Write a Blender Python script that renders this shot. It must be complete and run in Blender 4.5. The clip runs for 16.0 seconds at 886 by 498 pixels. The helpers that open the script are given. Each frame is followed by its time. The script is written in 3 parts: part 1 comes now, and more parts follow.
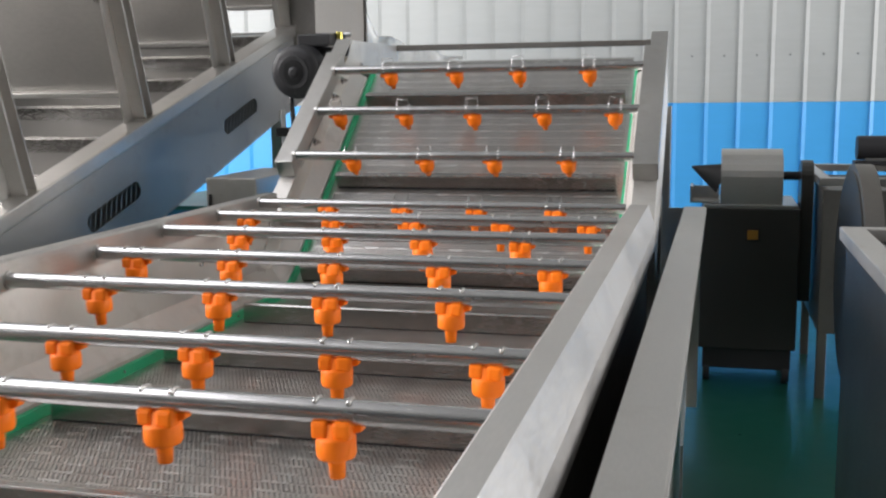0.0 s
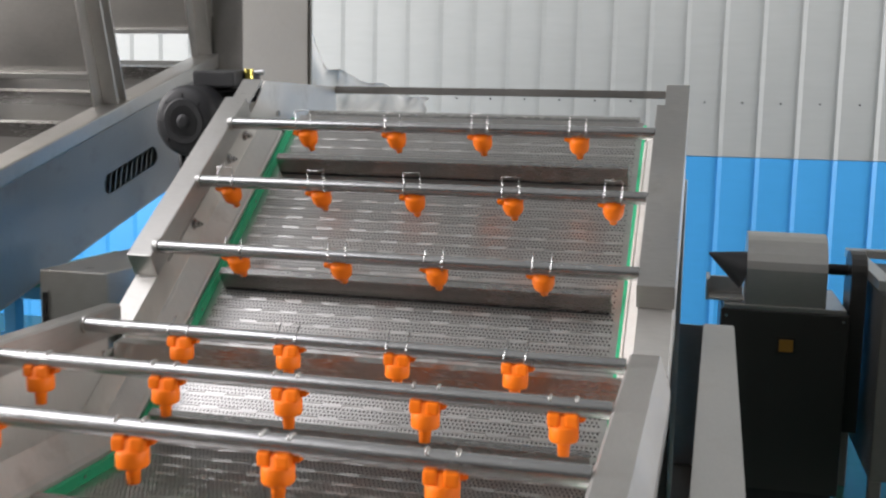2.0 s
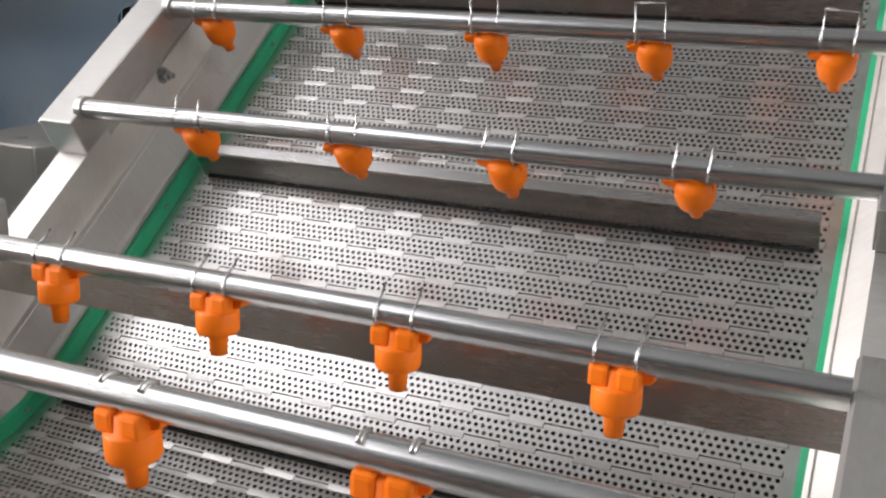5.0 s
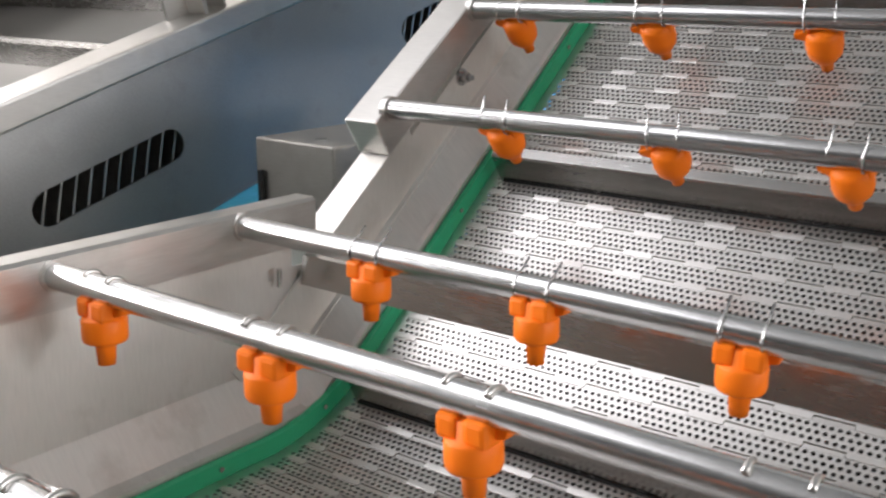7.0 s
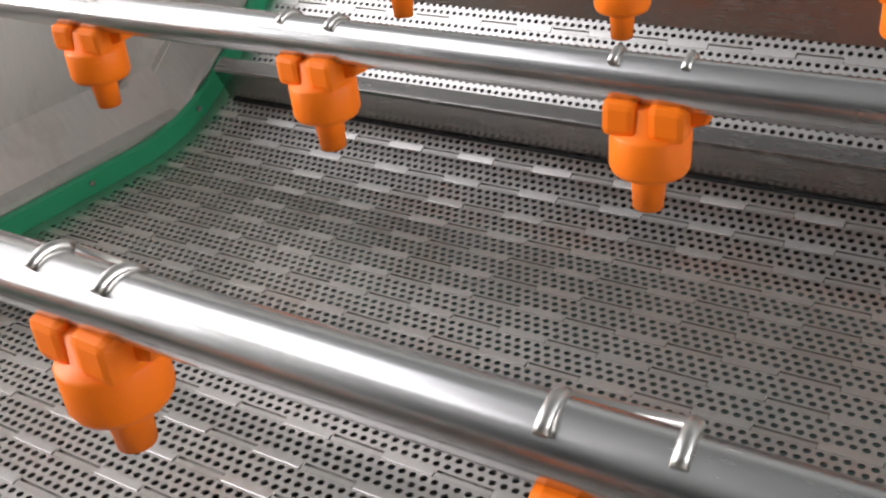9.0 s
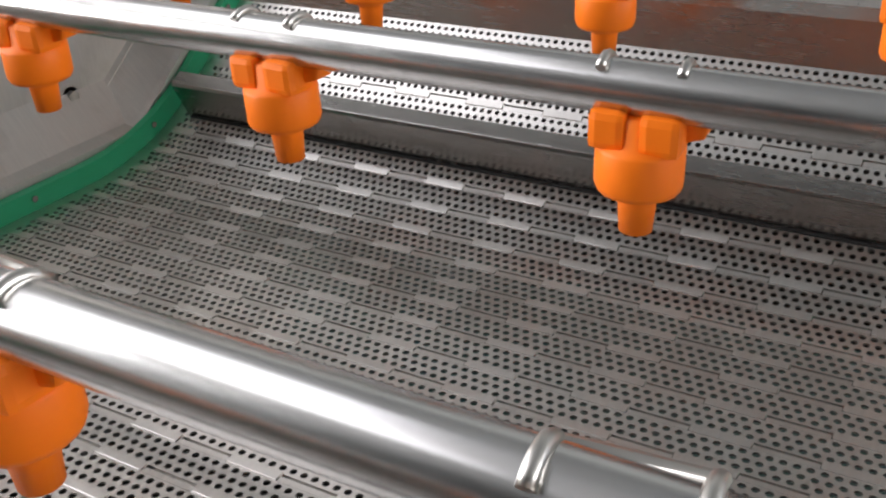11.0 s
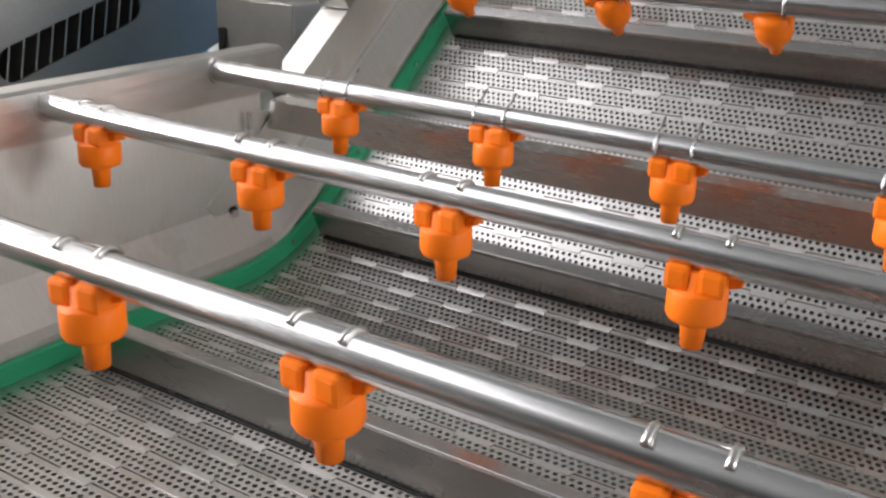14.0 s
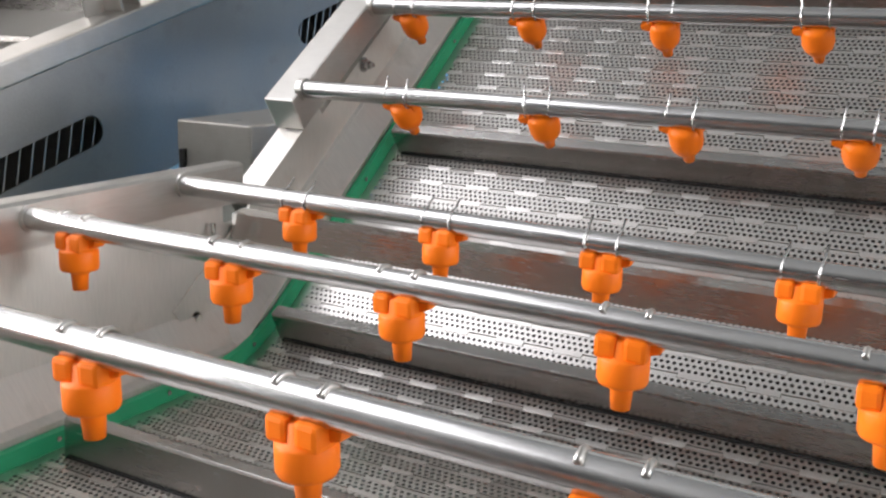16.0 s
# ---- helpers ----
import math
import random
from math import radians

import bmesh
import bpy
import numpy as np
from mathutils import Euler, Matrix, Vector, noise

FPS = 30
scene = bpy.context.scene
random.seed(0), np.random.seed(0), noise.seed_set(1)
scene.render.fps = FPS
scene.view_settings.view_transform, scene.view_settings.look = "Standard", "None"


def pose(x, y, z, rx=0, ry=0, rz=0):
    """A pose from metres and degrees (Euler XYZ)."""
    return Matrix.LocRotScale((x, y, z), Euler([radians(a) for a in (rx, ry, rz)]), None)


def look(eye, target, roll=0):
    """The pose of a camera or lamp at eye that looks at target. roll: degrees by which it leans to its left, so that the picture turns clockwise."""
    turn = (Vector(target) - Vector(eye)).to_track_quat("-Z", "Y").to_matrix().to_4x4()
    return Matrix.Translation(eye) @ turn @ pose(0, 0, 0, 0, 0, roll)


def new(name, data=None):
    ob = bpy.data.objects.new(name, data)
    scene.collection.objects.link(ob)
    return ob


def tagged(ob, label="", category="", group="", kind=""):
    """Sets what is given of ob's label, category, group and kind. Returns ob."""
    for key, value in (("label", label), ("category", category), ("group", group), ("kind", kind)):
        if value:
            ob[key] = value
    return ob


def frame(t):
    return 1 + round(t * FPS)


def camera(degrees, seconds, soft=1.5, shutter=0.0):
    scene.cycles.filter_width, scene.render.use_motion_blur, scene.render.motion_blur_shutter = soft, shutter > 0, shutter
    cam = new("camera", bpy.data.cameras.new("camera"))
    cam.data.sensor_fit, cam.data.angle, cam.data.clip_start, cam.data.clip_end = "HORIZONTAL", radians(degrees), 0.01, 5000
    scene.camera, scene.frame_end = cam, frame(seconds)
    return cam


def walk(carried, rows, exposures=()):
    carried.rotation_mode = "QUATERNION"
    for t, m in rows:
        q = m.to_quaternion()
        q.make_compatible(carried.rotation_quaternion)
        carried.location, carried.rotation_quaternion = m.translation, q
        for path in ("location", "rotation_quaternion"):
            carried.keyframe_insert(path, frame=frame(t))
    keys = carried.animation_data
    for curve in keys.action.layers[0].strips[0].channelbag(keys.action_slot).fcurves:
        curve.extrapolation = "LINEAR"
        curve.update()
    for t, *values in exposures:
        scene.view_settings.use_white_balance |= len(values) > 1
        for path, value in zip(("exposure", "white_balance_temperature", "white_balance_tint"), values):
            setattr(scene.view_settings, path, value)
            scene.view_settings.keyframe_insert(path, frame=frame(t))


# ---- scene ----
cam = camera(46.4, 16.0, soft=2.2, shutter=0.5)
PATH = [
    (0, (0.82, -0.082, 1.394), (0.327, 1.832, 1.089), -0.7),
    (0.5, (0.779, 0.171, 1.399), (0.302, 2.084, 1.061), -0.2),
    (1, (0.788, 0.452, 1.412), (0.265, 2.35, 1.062), 0.4),
    (1.5, (0.786, 0.737, 1.506), (0.252, 2.644, 1.223), 1.0),
    (2, (0.712, 1.041, 1.519), (0.23, 2.964, 1.254), 1.2),
    (2.5, (0.673, 1.325, 1.521), (0.163, 3.239, 1.247), -1.0),
    (3, (0.673, 1.64, 1.514), (-0.047, 3.477, 1.191), 0.5),
    (3.2, (0.664, 1.712, 1.509), (-0.058, 3.556, 1.23), -0.6),
    (5.3, (0.595, 2.089, 1.389), (-0.194, 3.845, 0.845), 1.7),
    (5.5, (0.593, 2.093, 1.382), (-0.201, 3.845, 0.836), 1.8),
    (6, (0.568, 2.096, 1.358), (-0.278, 3.806, 0.757), 4.7),
    (6.5, (0.532, 2.096, 1.383), (-0.471, 3.725, 0.799), 5.7),
    (7, (0.466, 2.08, 1.367), (-0.702, 3.624, 0.865), 0.5),
    (7.5, (0.463, 2.151, 1.314), (-0.677, 3.633, 0.605), -4.6),
    (8, (0.478, 2.176, 1.286), (-0.583, 3.653, 0.452), -6.2),
    (8.5, (0.475, 2.167, 1.258), (-0.515, 3.612, 0.294), -6.0),
    (9, (0.476, 2.163, 1.26), (-0.483, 3.617, 0.276), -5.0),
    (9.5, (0.471, 2.167, 1.254), (-0.451, 3.659, 0.292), -3.4),
    (12, (0.437, 2.225, 1.207), (-0.49, 3.749, 0.303), -1.8),
    (12.5, (0.459, 2.164, 1.24), (-0.496, 3.684, 0.359), -1.7),
    (13, (0.493, 2.095, 1.278), (-0.501, 3.611, 0.433), -4.1),
    (13.5, (0.507, 2.019, 1.306), (-0.513, 3.553, 0.527), -1.2),
    (14, (0.524, 1.932, 1.326), (-0.499, 3.505, 0.634), 1.7),
    (14.5, (0.541, 1.872, 1.351), (-0.493, 3.453, 0.694), 2.6),
    (15, (0.584, 1.824, 1.354), (-0.377, 3.473, 0.756), 0.9),
    (15.5, (0.572, 1.815, 1.332), (-0.385, 3.491, 0.808), 2.8),
    (16, (0.586, 1.814, 1.328), (-0.386, 3.5, 0.866), 1.3),
]
walk(cam, [(t, look(eye, target, roll)) for t, eye, target, roll in PATH], exposures=[(0, 0.86), (2, 0.72), (3, 0.62), (5.5, 0.70), (8, 0.86), (9.2, 0.66), (13, 0.60), (14.5, 0.88), (16, 0.96)])

# ---- world, lights, exposure ----
scene.view_settings.exposure = 0.5
world = bpy.data.worlds.new("daylight")
scene.world = world
world.use_nodes = True
wn = world.node_tree.nodes
sky = wn.new("ShaderNodeTexSky")
sky.sky_type, sky.sun_disc = "NISHITA", False
sky.sun_elevation, sky.sun_rotation = radians(40), radians(250)
world.node_tree.links.new(sky.outputs[0], wn["Background"].inputs[0])
wn["Background"].inputs[1].default_value = 0.1

ROOM_W, ROOM_E, ROOM_S, ROOM_N, ROOM_H = -6.5, 10.0, -13.0, 7.4, 5.6


def area_lamp(name, m, sx, sy, watts):
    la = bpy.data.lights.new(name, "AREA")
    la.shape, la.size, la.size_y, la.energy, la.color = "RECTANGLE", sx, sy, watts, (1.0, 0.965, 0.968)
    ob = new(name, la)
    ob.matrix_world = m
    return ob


# daylight in the roof light and in the wide window of the west wall
area_lamp("roof_daylight", pose(-3.4, 1.2, ROOM_H - 0.05, 0, 0, 0), 2.6, 4.8, 72)
area_lamp("west_daylight", pose(ROOM_W + 0.05, 1.0, 3.1, 0, -90, 0), 3.4, 8.0, 700)
# made-up fill lamp that brightens the north-east wall and the cabinets
area_lamp("east_fill", pose(ROOM_E - 0.05, 4.0, 2.3, 0, 90, 0), 3.6, 6.0, 600)


# ---- materials ----
def mat(name, colour, rough=0.5, metal=0.0, grain=(40, 40, 40), vary=0.08, rvary=0.1, bump=0.02, stain=0.0, stain_col=(0.1, 0.08, 0.06), per_piece=0.0, coat=0.0, spec=0.5):
    m = bpy.data.materials.new(name)
    m.use_nodes = True
    nt = m.node_tree
    n, l = nt.nodes, nt.links
    b = n["Principled BSDF"]
    b.inputs["Metallic"].default_value = metal
    b.inputs["Coat Weight"].default_value = coat
    b.inputs["Specular IOR Level"].default_value = spec
    tc = n.new("ShaderNodeTexCoord")
    mp = n.new("ShaderNodeMapping")
    mp.inputs["Scale"].default_value = grain
    l.new(tc.outputs["Object"], mp.inputs[0])
    fine = n.new("ShaderNodeTexNoise")
    fine.inputs["Scale"].default_value, fine.inputs["Detail"].default_value = 6.0, 4.0
    l.new(mp.outputs[0], fine.inputs[0])
    big = n.new("ShaderNodeTexNoise")
    big.inputs["Scale"].default_value, big.inputs["Detail"].default_value = 3.5, 5.0
    l.new(tc.outputs["Object"], big.inputs[0])
    # brightness of the paint or metal at two scales
    add = n.new("ShaderNodeMath")
    add.operation = "ADD"
    l.new(fine.outputs[0], add.inputs[0])
    l.new(big.outputs[0], add.inputs[1])
    rng = n.new("ShaderNodeMapRange")
    rng.inputs[1].default_value, rng.inputs[2].default_value = 0.6, 1.4
    rng.inputs[3].default_value, rng.inputs[4].default_value = 1 - vary, 1 + vary
    l.new(add.outputs[0], rng.inputs[0])
    val = rng.outputs[0]
    if per_piece:
        info = n.new("ShaderNodeObjectInfo")
        pr = n.new("ShaderNodeMapRange")
        pr.inputs[3].default_value, pr.inputs[4].default_value = 1 - per_piece, 1 + per_piece
        l.new(info.outputs["Random"], pr.inputs[0])
        mul = n.new("ShaderNodeMath")
        mul.operation = "MULTIPLY"
        l.new(val, mul.inputs[0])
        l.new(pr.outputs[0], mul.inputs[1])
        val = mul.outputs[0]
    hsv = n.new("ShaderNodeHueSaturation")
    hsv.inputs["Color"].default_value = (*colour, 1)
    l.new(val, hsv.inputs["Value"])
    col = hsv.outputs[0]
    if stain:
        st = n.new("ShaderNodeTexNoise")
        st.inputs["Scale"].default_value, st.inputs["Detail"].default_value, st.inputs["Roughness"].default_value = 7.0, 8.0, 0.65
        l.new(tc.outputs["Object"], st.inputs[0])
        sr = n.new("ShaderNodeMapRange")
        sr.inputs[1].default_value, sr.inputs[2].default_value = 0.55, 0.75
        sr.inputs[3].default_value, sr.inputs[4].default_value = 0.0, stain
        l.new(st.outputs[0], sr.inputs[0])
        mx = n.new("ShaderNodeMix")
        mx.data_type = "RGBA"
        l.new(sr.outputs[0], mx.inputs[0])
        l.new(col, mx.inputs[6])
        mx.inputs[7].default_value = (*stain_col, 1)
        col = mx.outputs[2]
    l.new(col, b.inputs["Base Color"])
    rr = n.new("ShaderNodeMapRange")
    rr.inputs[1].default_value, rr.inputs[2].default_value = 0.6, 1.4
    rr.inputs[3].default_value, rr.inputs[4].default_value = max(0.02, rough - rvary), min(1.0, rough + rvary)
    l.new(add.outputs[0], rr.inputs[0])
    l.new(rr.outputs[0], b.inputs["Roughness"])
    if bump:
        bp = n.new("ShaderNodeBump")
        bp.inputs["Strength"].default_value, bp.inputs["Distance"].default_value = bump * 10, 0.0006
        l.new(fine.outputs[0], bp.inputs["Height"])
        l.new(bp.outputs[0], b.inputs["Normal"])
    return m


M_PIPE = mat("polished_steel_pipe", (0.53, 0.525, 0.52), 0.24, 1, (4, 30, 30), 0.06, 0.05, 0.003)
M_STEEL = mat("brushed_steel", (0.58, 0.565, 0.54), 0.36, 1, (6, 6, 80), 0.10, 0.10, 0.02, stain=0.35, stain_col=(0.33, 0.30, 0.26))
M_PANEL = mat("satin_steel_panel", (0.69, 0.67, 0.635), 0.50, 1, (6, 60, 6), 0.10, 0.10, 0.03, stain=0.45, stain_col=(0.36, 0.32, 0.27))
M_MATT = mat("blasted_steel", (0.54, 0.525, 0.505), 0.45, 1, (40, 8, 40), 0.10, 0.09, 0.02, stain=0.35, stain_col=(0.40, 0.37, 0.33))
M_BELT = mat("steel_belt_plate", (0.64, 0.62, 0.595), 0.34, 1, (60, 10, 60), 0.08, 0.08, 0.02, per_piece=0.05)
M_FLIGHT = mat("steel_flight", (0.42, 0.41, 0.395), 0.26, 1, (6, 40, 60), 0.06, 0.05, 0.008)
M_BEAM = mat("blue_grey_steel", (0.37, 0.37, 0.365), 0.46, 1, (6, 50, 50), 0.16, 0.12, 0.02, stain=0.55, stain_col=(0.25, 0.24, 0.23))
M_ORANGE = mat("orange_plastic", (1.0, 0.205, 0.005), 0.48, 0, (40, 40, 40), 0.05, 0.06, 0.005, spec=0.3)
M_GREEN = mat("green_wear_strip", (0.03, 0.42, 0.20), 0.42, 0, (40, 8, 40), 0.08, 0.08, 0.01)
# darker copy of the steel, with the shade put into its colour
M_DULL = mat("dull_shaded_steel", (0.21, 0.20, 0.185), 0.5, 1, (8, 40, 8), 0.12, 0.08, 0.02, stain=0.3, stain_col=(0.16, 0.14, 0.12))
# near-black brown that puts the shade of recesses into the colour
M_DARK = mat("interior_shade", (0.05, 0.043, 0.036), 0.6, 0, (20, 20, 20), 0.2, 0.1, 0.02)
M_MOTOR = mat("dark_grey_motor_paint", (0.014, 0.014, 0.016), 0.55, 0, (40, 40, 40), 0.15, 0.1, 0.02)
M_BLACK = mat("black_rubber", (0.015, 0.015, 0.016), 0.5, 0, (40, 40, 40), 0.15, 0.1, 0.02)
M_CAB = mat("dark_brown_cabinet_paint", (0.030, 0.029, 0.027), 0.33, 0.0, (30, 30, 30), 0.12, 0.06, 0.01)
M_YELLOW = mat("amber_switch", (0.28, 0.14, 0.02), 0.4, 0, (40, 40, 40), 0.1, 0.06, 0.01)
M_BLUEP = mat("blue_machine_paint", (0.035, 0.26, 0.55), 0.35, 0, (30, 30, 30), 0.08, 0.08, 0.01)
M_TEAL = mat("teal_painted_steel", (0.02, 0.20, 0.20), 0.4, 0, (30, 30, 30), 0.08, 0.08, 0.01)
M_WALLW = mat("grey_white_wall_panel", (0.43, 0.445, 0.44), 0.45, 0, (1, 1, 6), 0.04, 0.06, 0.01)
M_WALLB = mat("blue_wall_panel", (0.07, 0.40, 0.85), 0.4, 0, (1, 1, 6), 0.04, 0.06, 0.01)
M_FLOOR = mat("green_epoxy_floor", (0.005, 0.06, 0.04), 0.32, 0, (2, 2, 2), 0.12, 0.06, 0.005, coat=0.2)
M_CEIL = mat("grey_roof_sheet", (0.28, 0.28, 0.28), 0.6, 0, (2, 2, 2), 0.05, 0.05, 0.01)
# dark on purpose: the steel mirrors this unseen wall
M_SOUTH = mat("dark_reflection_wall", (0.07, 0.07, 0.07), 0.6, 0, (1, 1, 6), 0.06, 0.06, 0.01)
M_FILM = mat("white_plastic_film", (0.88, 0.88, 0.86), 0.45, 0, (6, 6, 6), 0.04, 0.05, 0.05)


# ---- mesh helpers ----
def box(x0, x1, y0, y1, z0, z1, bevel=0.0, m=None):
    bm = bmesh.new()
    bmesh.ops.create_cube(bm, size=1)
    for v in bm.verts:
        v.co = Vector((x0 + (v.co.x + 0.5) * (x1 - x0), y0 + (v.co.y + 0.5) * (y1 - y0), z0 + (v.co.z + 0.5) * (z1 - z0)))
    if bevel:
        bmesh.ops.bevel(bm, geom=bm.edges[:], offset=bevel, segments=2, profile=0.6, affect="EDGES")
    if m:
        bm.transform(m)
    return bm


def tube(p0, p1, r, seg=20, r2=None):
    bm = bmesh.new()
    p0, p1 = Vector(p0), Vector(p1)
    d = p1 - p0
    bmesh.ops.create_cone(bm, cap_ends=True, segments=seg, radius1=r, radius2=r if r2 is None else r2, depth=d.length)
    bm.transform(Matrix.Translation((p0 + p1) / 2) @ d.to_track_quat("Z", "Y").to_matrix().to_4x4())
    caps = [f for f in bm.faces if len(f.verts) != 4]
    for f in bm.faces:
        f.smooth = len(f.verts) == 4
    # the end discs keep corners of their own, so that the round side is shaded as a true cylinder
    bmesh.ops.split_edges(bm, edges=list({e for f in caps for e in f.edges}))
    return bm


def wire(points, r, seg=6):
    """A round bar bent through the points."""
    bm = bmesh.new()
    pts = [Vector(p) for p in points]
    rings = []
    for i, p in enumerate(pts):
        d = (pts[min(i + 1, len(pts) - 1)] - pts[max(i - 1, 0)]).normalized()
        q = d.to_track_quat("Z", "Y")
        rings.append([bm.verts.new(p + q @ Vector((r * math.cos(a), r * math.sin(a), 0))) for a in [2 * math.pi * k / seg for k in range(seg)]])
    for a, b in zip(rings, rings[1:]):
        for k in range(seg):
            f = bm.faces.new((a[k], a[(k + 1) % seg], b[(k + 1) % seg], b[k]))
            f.smooth = True
    bm.faces.new(rings[0][::-1])
    bm.faces.new(rings[-1])
    return bm


def prism(profile, axis, a, b, bevel=0.0, m=None):
    """The closed 2D profile, drawn out along an axis from a to b: x takes (y, z), y takes (x, z), z takes (x, y)."""
    bm = bmesh.new()

    def put(u, v, w):
        return {"x": (w, u, v), "y": (u, w, v), "z": (u, v, w)}[axis]
    lo = [bm.verts.new(put(u, v, a)) for u, v in profile]
    hi = [bm.verts.new(put(u, v, b)) for u, v in profile]
    n = len(profile)
    for k in range(n):
        bm.faces.new((lo[k], lo[(k + 1) % n], hi[(k + 1) % n], hi[k]))
    bm.faces.new(lo[::-1])
    bm.faces.new(hi)
    bmesh.ops.recalc_face_normals(bm, faces=bm.faces[:])
    if bevel:
        bmesh.ops.bevel(bm, geom=bm.edges[:], offset=bevel, segments=2, profile=0.6, affect="EDGES")
    if m:
        bm.transform(m)
    return bm


def sheet(line, t, axis, a, b, m=None):
    """A folded sheet of thickness t: the open 2D line, drawn out along an axis."""
    pts = [Vector(p) for p in line]
    off = []
    for i, p in enumerate(pts):
        d0 = (pts[i] - pts[i - 1]).normalized() if i else None
        d1 = (pts[i + 1] - pts[i]).normalized() if i + 1 < len(pts) else None
        d0, d1 = d0 or d1, d1 or d0
        n0, n1 = Vector((-d0.y, d0.x)), Vector((-d1.y, d1.x))
        nn = (n0 + n1).normalized()
        off.append(p + nn * (t / max(0.3, nn.dot(n0))))
    return prism([tuple(p) for p in pts] + [tuple(p) for p in off[::-1]], axis, a, b, 0, m)


def lathe(profile, seg=20, m=None):
    bm = bmesh.new()
    rings = []
    for r, z in profile:
        rings.append([bm.verts.new((r * math.cos(2 * math.pi * k / seg), r * math.sin(2 * math.pi * k / seg), z)) for k in range(seg)])
    for a, b in zip(rings, rings[1:]):
        for k in range(seg):
            bm.faces.new((a[k], a[(k + 1) % seg], b[(k + 1) % seg], b[k])).smooth = True
    bm.faces.new(rings[0][::-1])
    bm.faces.new(rings[-1])
    bmesh.ops.recalc_face_normals(bm, faces=bm.faces[:])
    if m:
        bm.transform(m)
    return bm


def mesh_of(name, bms, material):
    if not isinstance(bms, (list, tuple)):
        bms = [bms]
    out = bmesh.new()
    for b in bms:
        tmp = bpy.data.meshes.new("tmp")
        b.to_mesh(tmp)
        b.free()
        out.from_mesh(tmp)
        bpy.data.meshes.remove(tmp)
    me = bpy.data.meshes.new(name)
    out.to_mesh(me)
    out.free()
    me.materials.append(material)
    return me


def part(name, bms, material, parent, label=""):
    ob = new(name, mesh_of(name, bms, material))
    ob.parent = parent
    return tagged(ob, label)


def thing(name, label, category, at=(0, 0, 0), group="", kind=""):
    ob = new(name)
    ob.empty_display_size = 0.1
    ob.location = at
    return tagged(ob, label, category, group, kind)


def structure(name, bms, material, label="", category=""):
    return tagged(new(name, mesh_of(name, bms, material)), label, category, "", "structure")


# ---- the hall ----
structure("floor", box(ROOM_W, ROOM_E, ROOM_S, ROOM_N, -0.1, 0.0), M_FLOOR, "glossy green epoxy workshop floor", "floor")
BLUE_Z, RIB = 1.285, 0.215


def ribbed_wall(z0, z1, x0, x1):
    line, x = [], x0
    while x < x1:
        line += [(x, 0.0), (x + RIB - 0.026, 0.0), (x + RIB - 0.0255, -0.010)]
        x += RIB
    line.append((x, 0.0))
    return prism([(a, ROOM_N + b) for a, b in line] + [(x, ROOM_N + 0.12), (x0, ROOM_N + 0.12)], "z", z0, z1)


structure("wall_north_upper", ribbed_wall(BLUE_Z, ROOM_H, ROOM_W, ROOM_E), M_WALLW, "grey-white ribbed steel wall panels", "wall")
structure("wall_north_lower", ribbed_wall(0, BLUE_Z - 0.004, ROOM_W, ROOM_E), M_WALLB, "bright blue ribbed steel wall panels", "wall")
# unseen wall; its opening is made up to hold the fill lamp
structure("wall_east", [box(ROOM_E, ROOM_E + 0.12, ROOM_S, 1.0, 0, ROOM_H), box(ROOM_E, ROOM_E + 0.12, 7.0, ROOM_N, 0, ROOM_H), box(ROOM_E, ROOM_E + 0.12, 1.0, 7.0, 0, 0.5), box(ROOM_E, ROOM_E + 0.12, 1.0, 7.0, 4.1, ROOM_H)], M_WALLW, "grey-white wall with a wide lamp opening", "wall")
# unseen wall, added dark to deepen what flights and pipes reflect
structure("wall_south", box(ROOM_W, ROOM_E, ROOM_S - 0.12, ROOM_S, 0, ROOM_H), M_SOUTH, "unseen dark grey wall that keeps reflections dark", "wall")
structure("wall_west", [box(ROOM_W - 0.12, ROOM_W, ROOM_S, -3.0, 0, ROOM_H), box(ROOM_W - 0.12, ROOM_W, 5.0, ROOM_N, 0, ROOM_H), box(ROOM_W - 0.12, ROOM_W, -3.0, 5.0, 0, 1.4), box(ROOM_W - 0.12, ROOM_W, -3.0, 5.0, 4.8, ROOM_H)], M_WALLW, "grey-white wall with a wide lamp opening", "wall")
roof, edge = [], ROOM_W
for x0, x1 in ((-4.7, -2.1),):
    roof.append(box(edge, x0, ROOM_S, ROOM_N, ROOM_H, ROOM_H + 0.1))
    roof += [box(x0, x1, ROOM_S, -1.2, ROOM_H, ROOM_H + 0.1), box(x0, x1, 3.6, ROOM_N, ROOM_H, ROOM_H + 0.1)]
    edge = x1
roof.append(box(edge, ROOM_E, ROOM_S, ROOM_N, ROOM_H, ROOM_H + 0.1))
structure("ceiling", roof, M_CEIL, "grey sheet roof with a wide roof light", "ceiling")

screws = []
for k in range(76):
    x = ROOM_W + RIB * (k + 0.45)
    screws.append(tube((x, ROOM_N - 0.006, 1.60), (x, ROOM_N + 0.002, 1.60), 0.006, 6))
tagged(structure("wall_screws", screws, M_MOTOR, "row of dark screws in the wall panels", "screws"), kind="stuff")

# ---- plan of the washer: flat belt, then a rise ----
Y0, Z0, RISE = 3.095, 0.70, radians(37.5)
CR, SR = math.cos(RISE), math.sin(RISE)
INC = Matrix.Translation((0, Y0, Z0)) @ Matrix.Rotation(RISE, 4, "X")
YB, ZB = 3.1133, 0.714
BEND_R = 0.35
BEND_T = BEND_R * math.tan(RISE / 2)
BEND_S = BEND_R * RISE


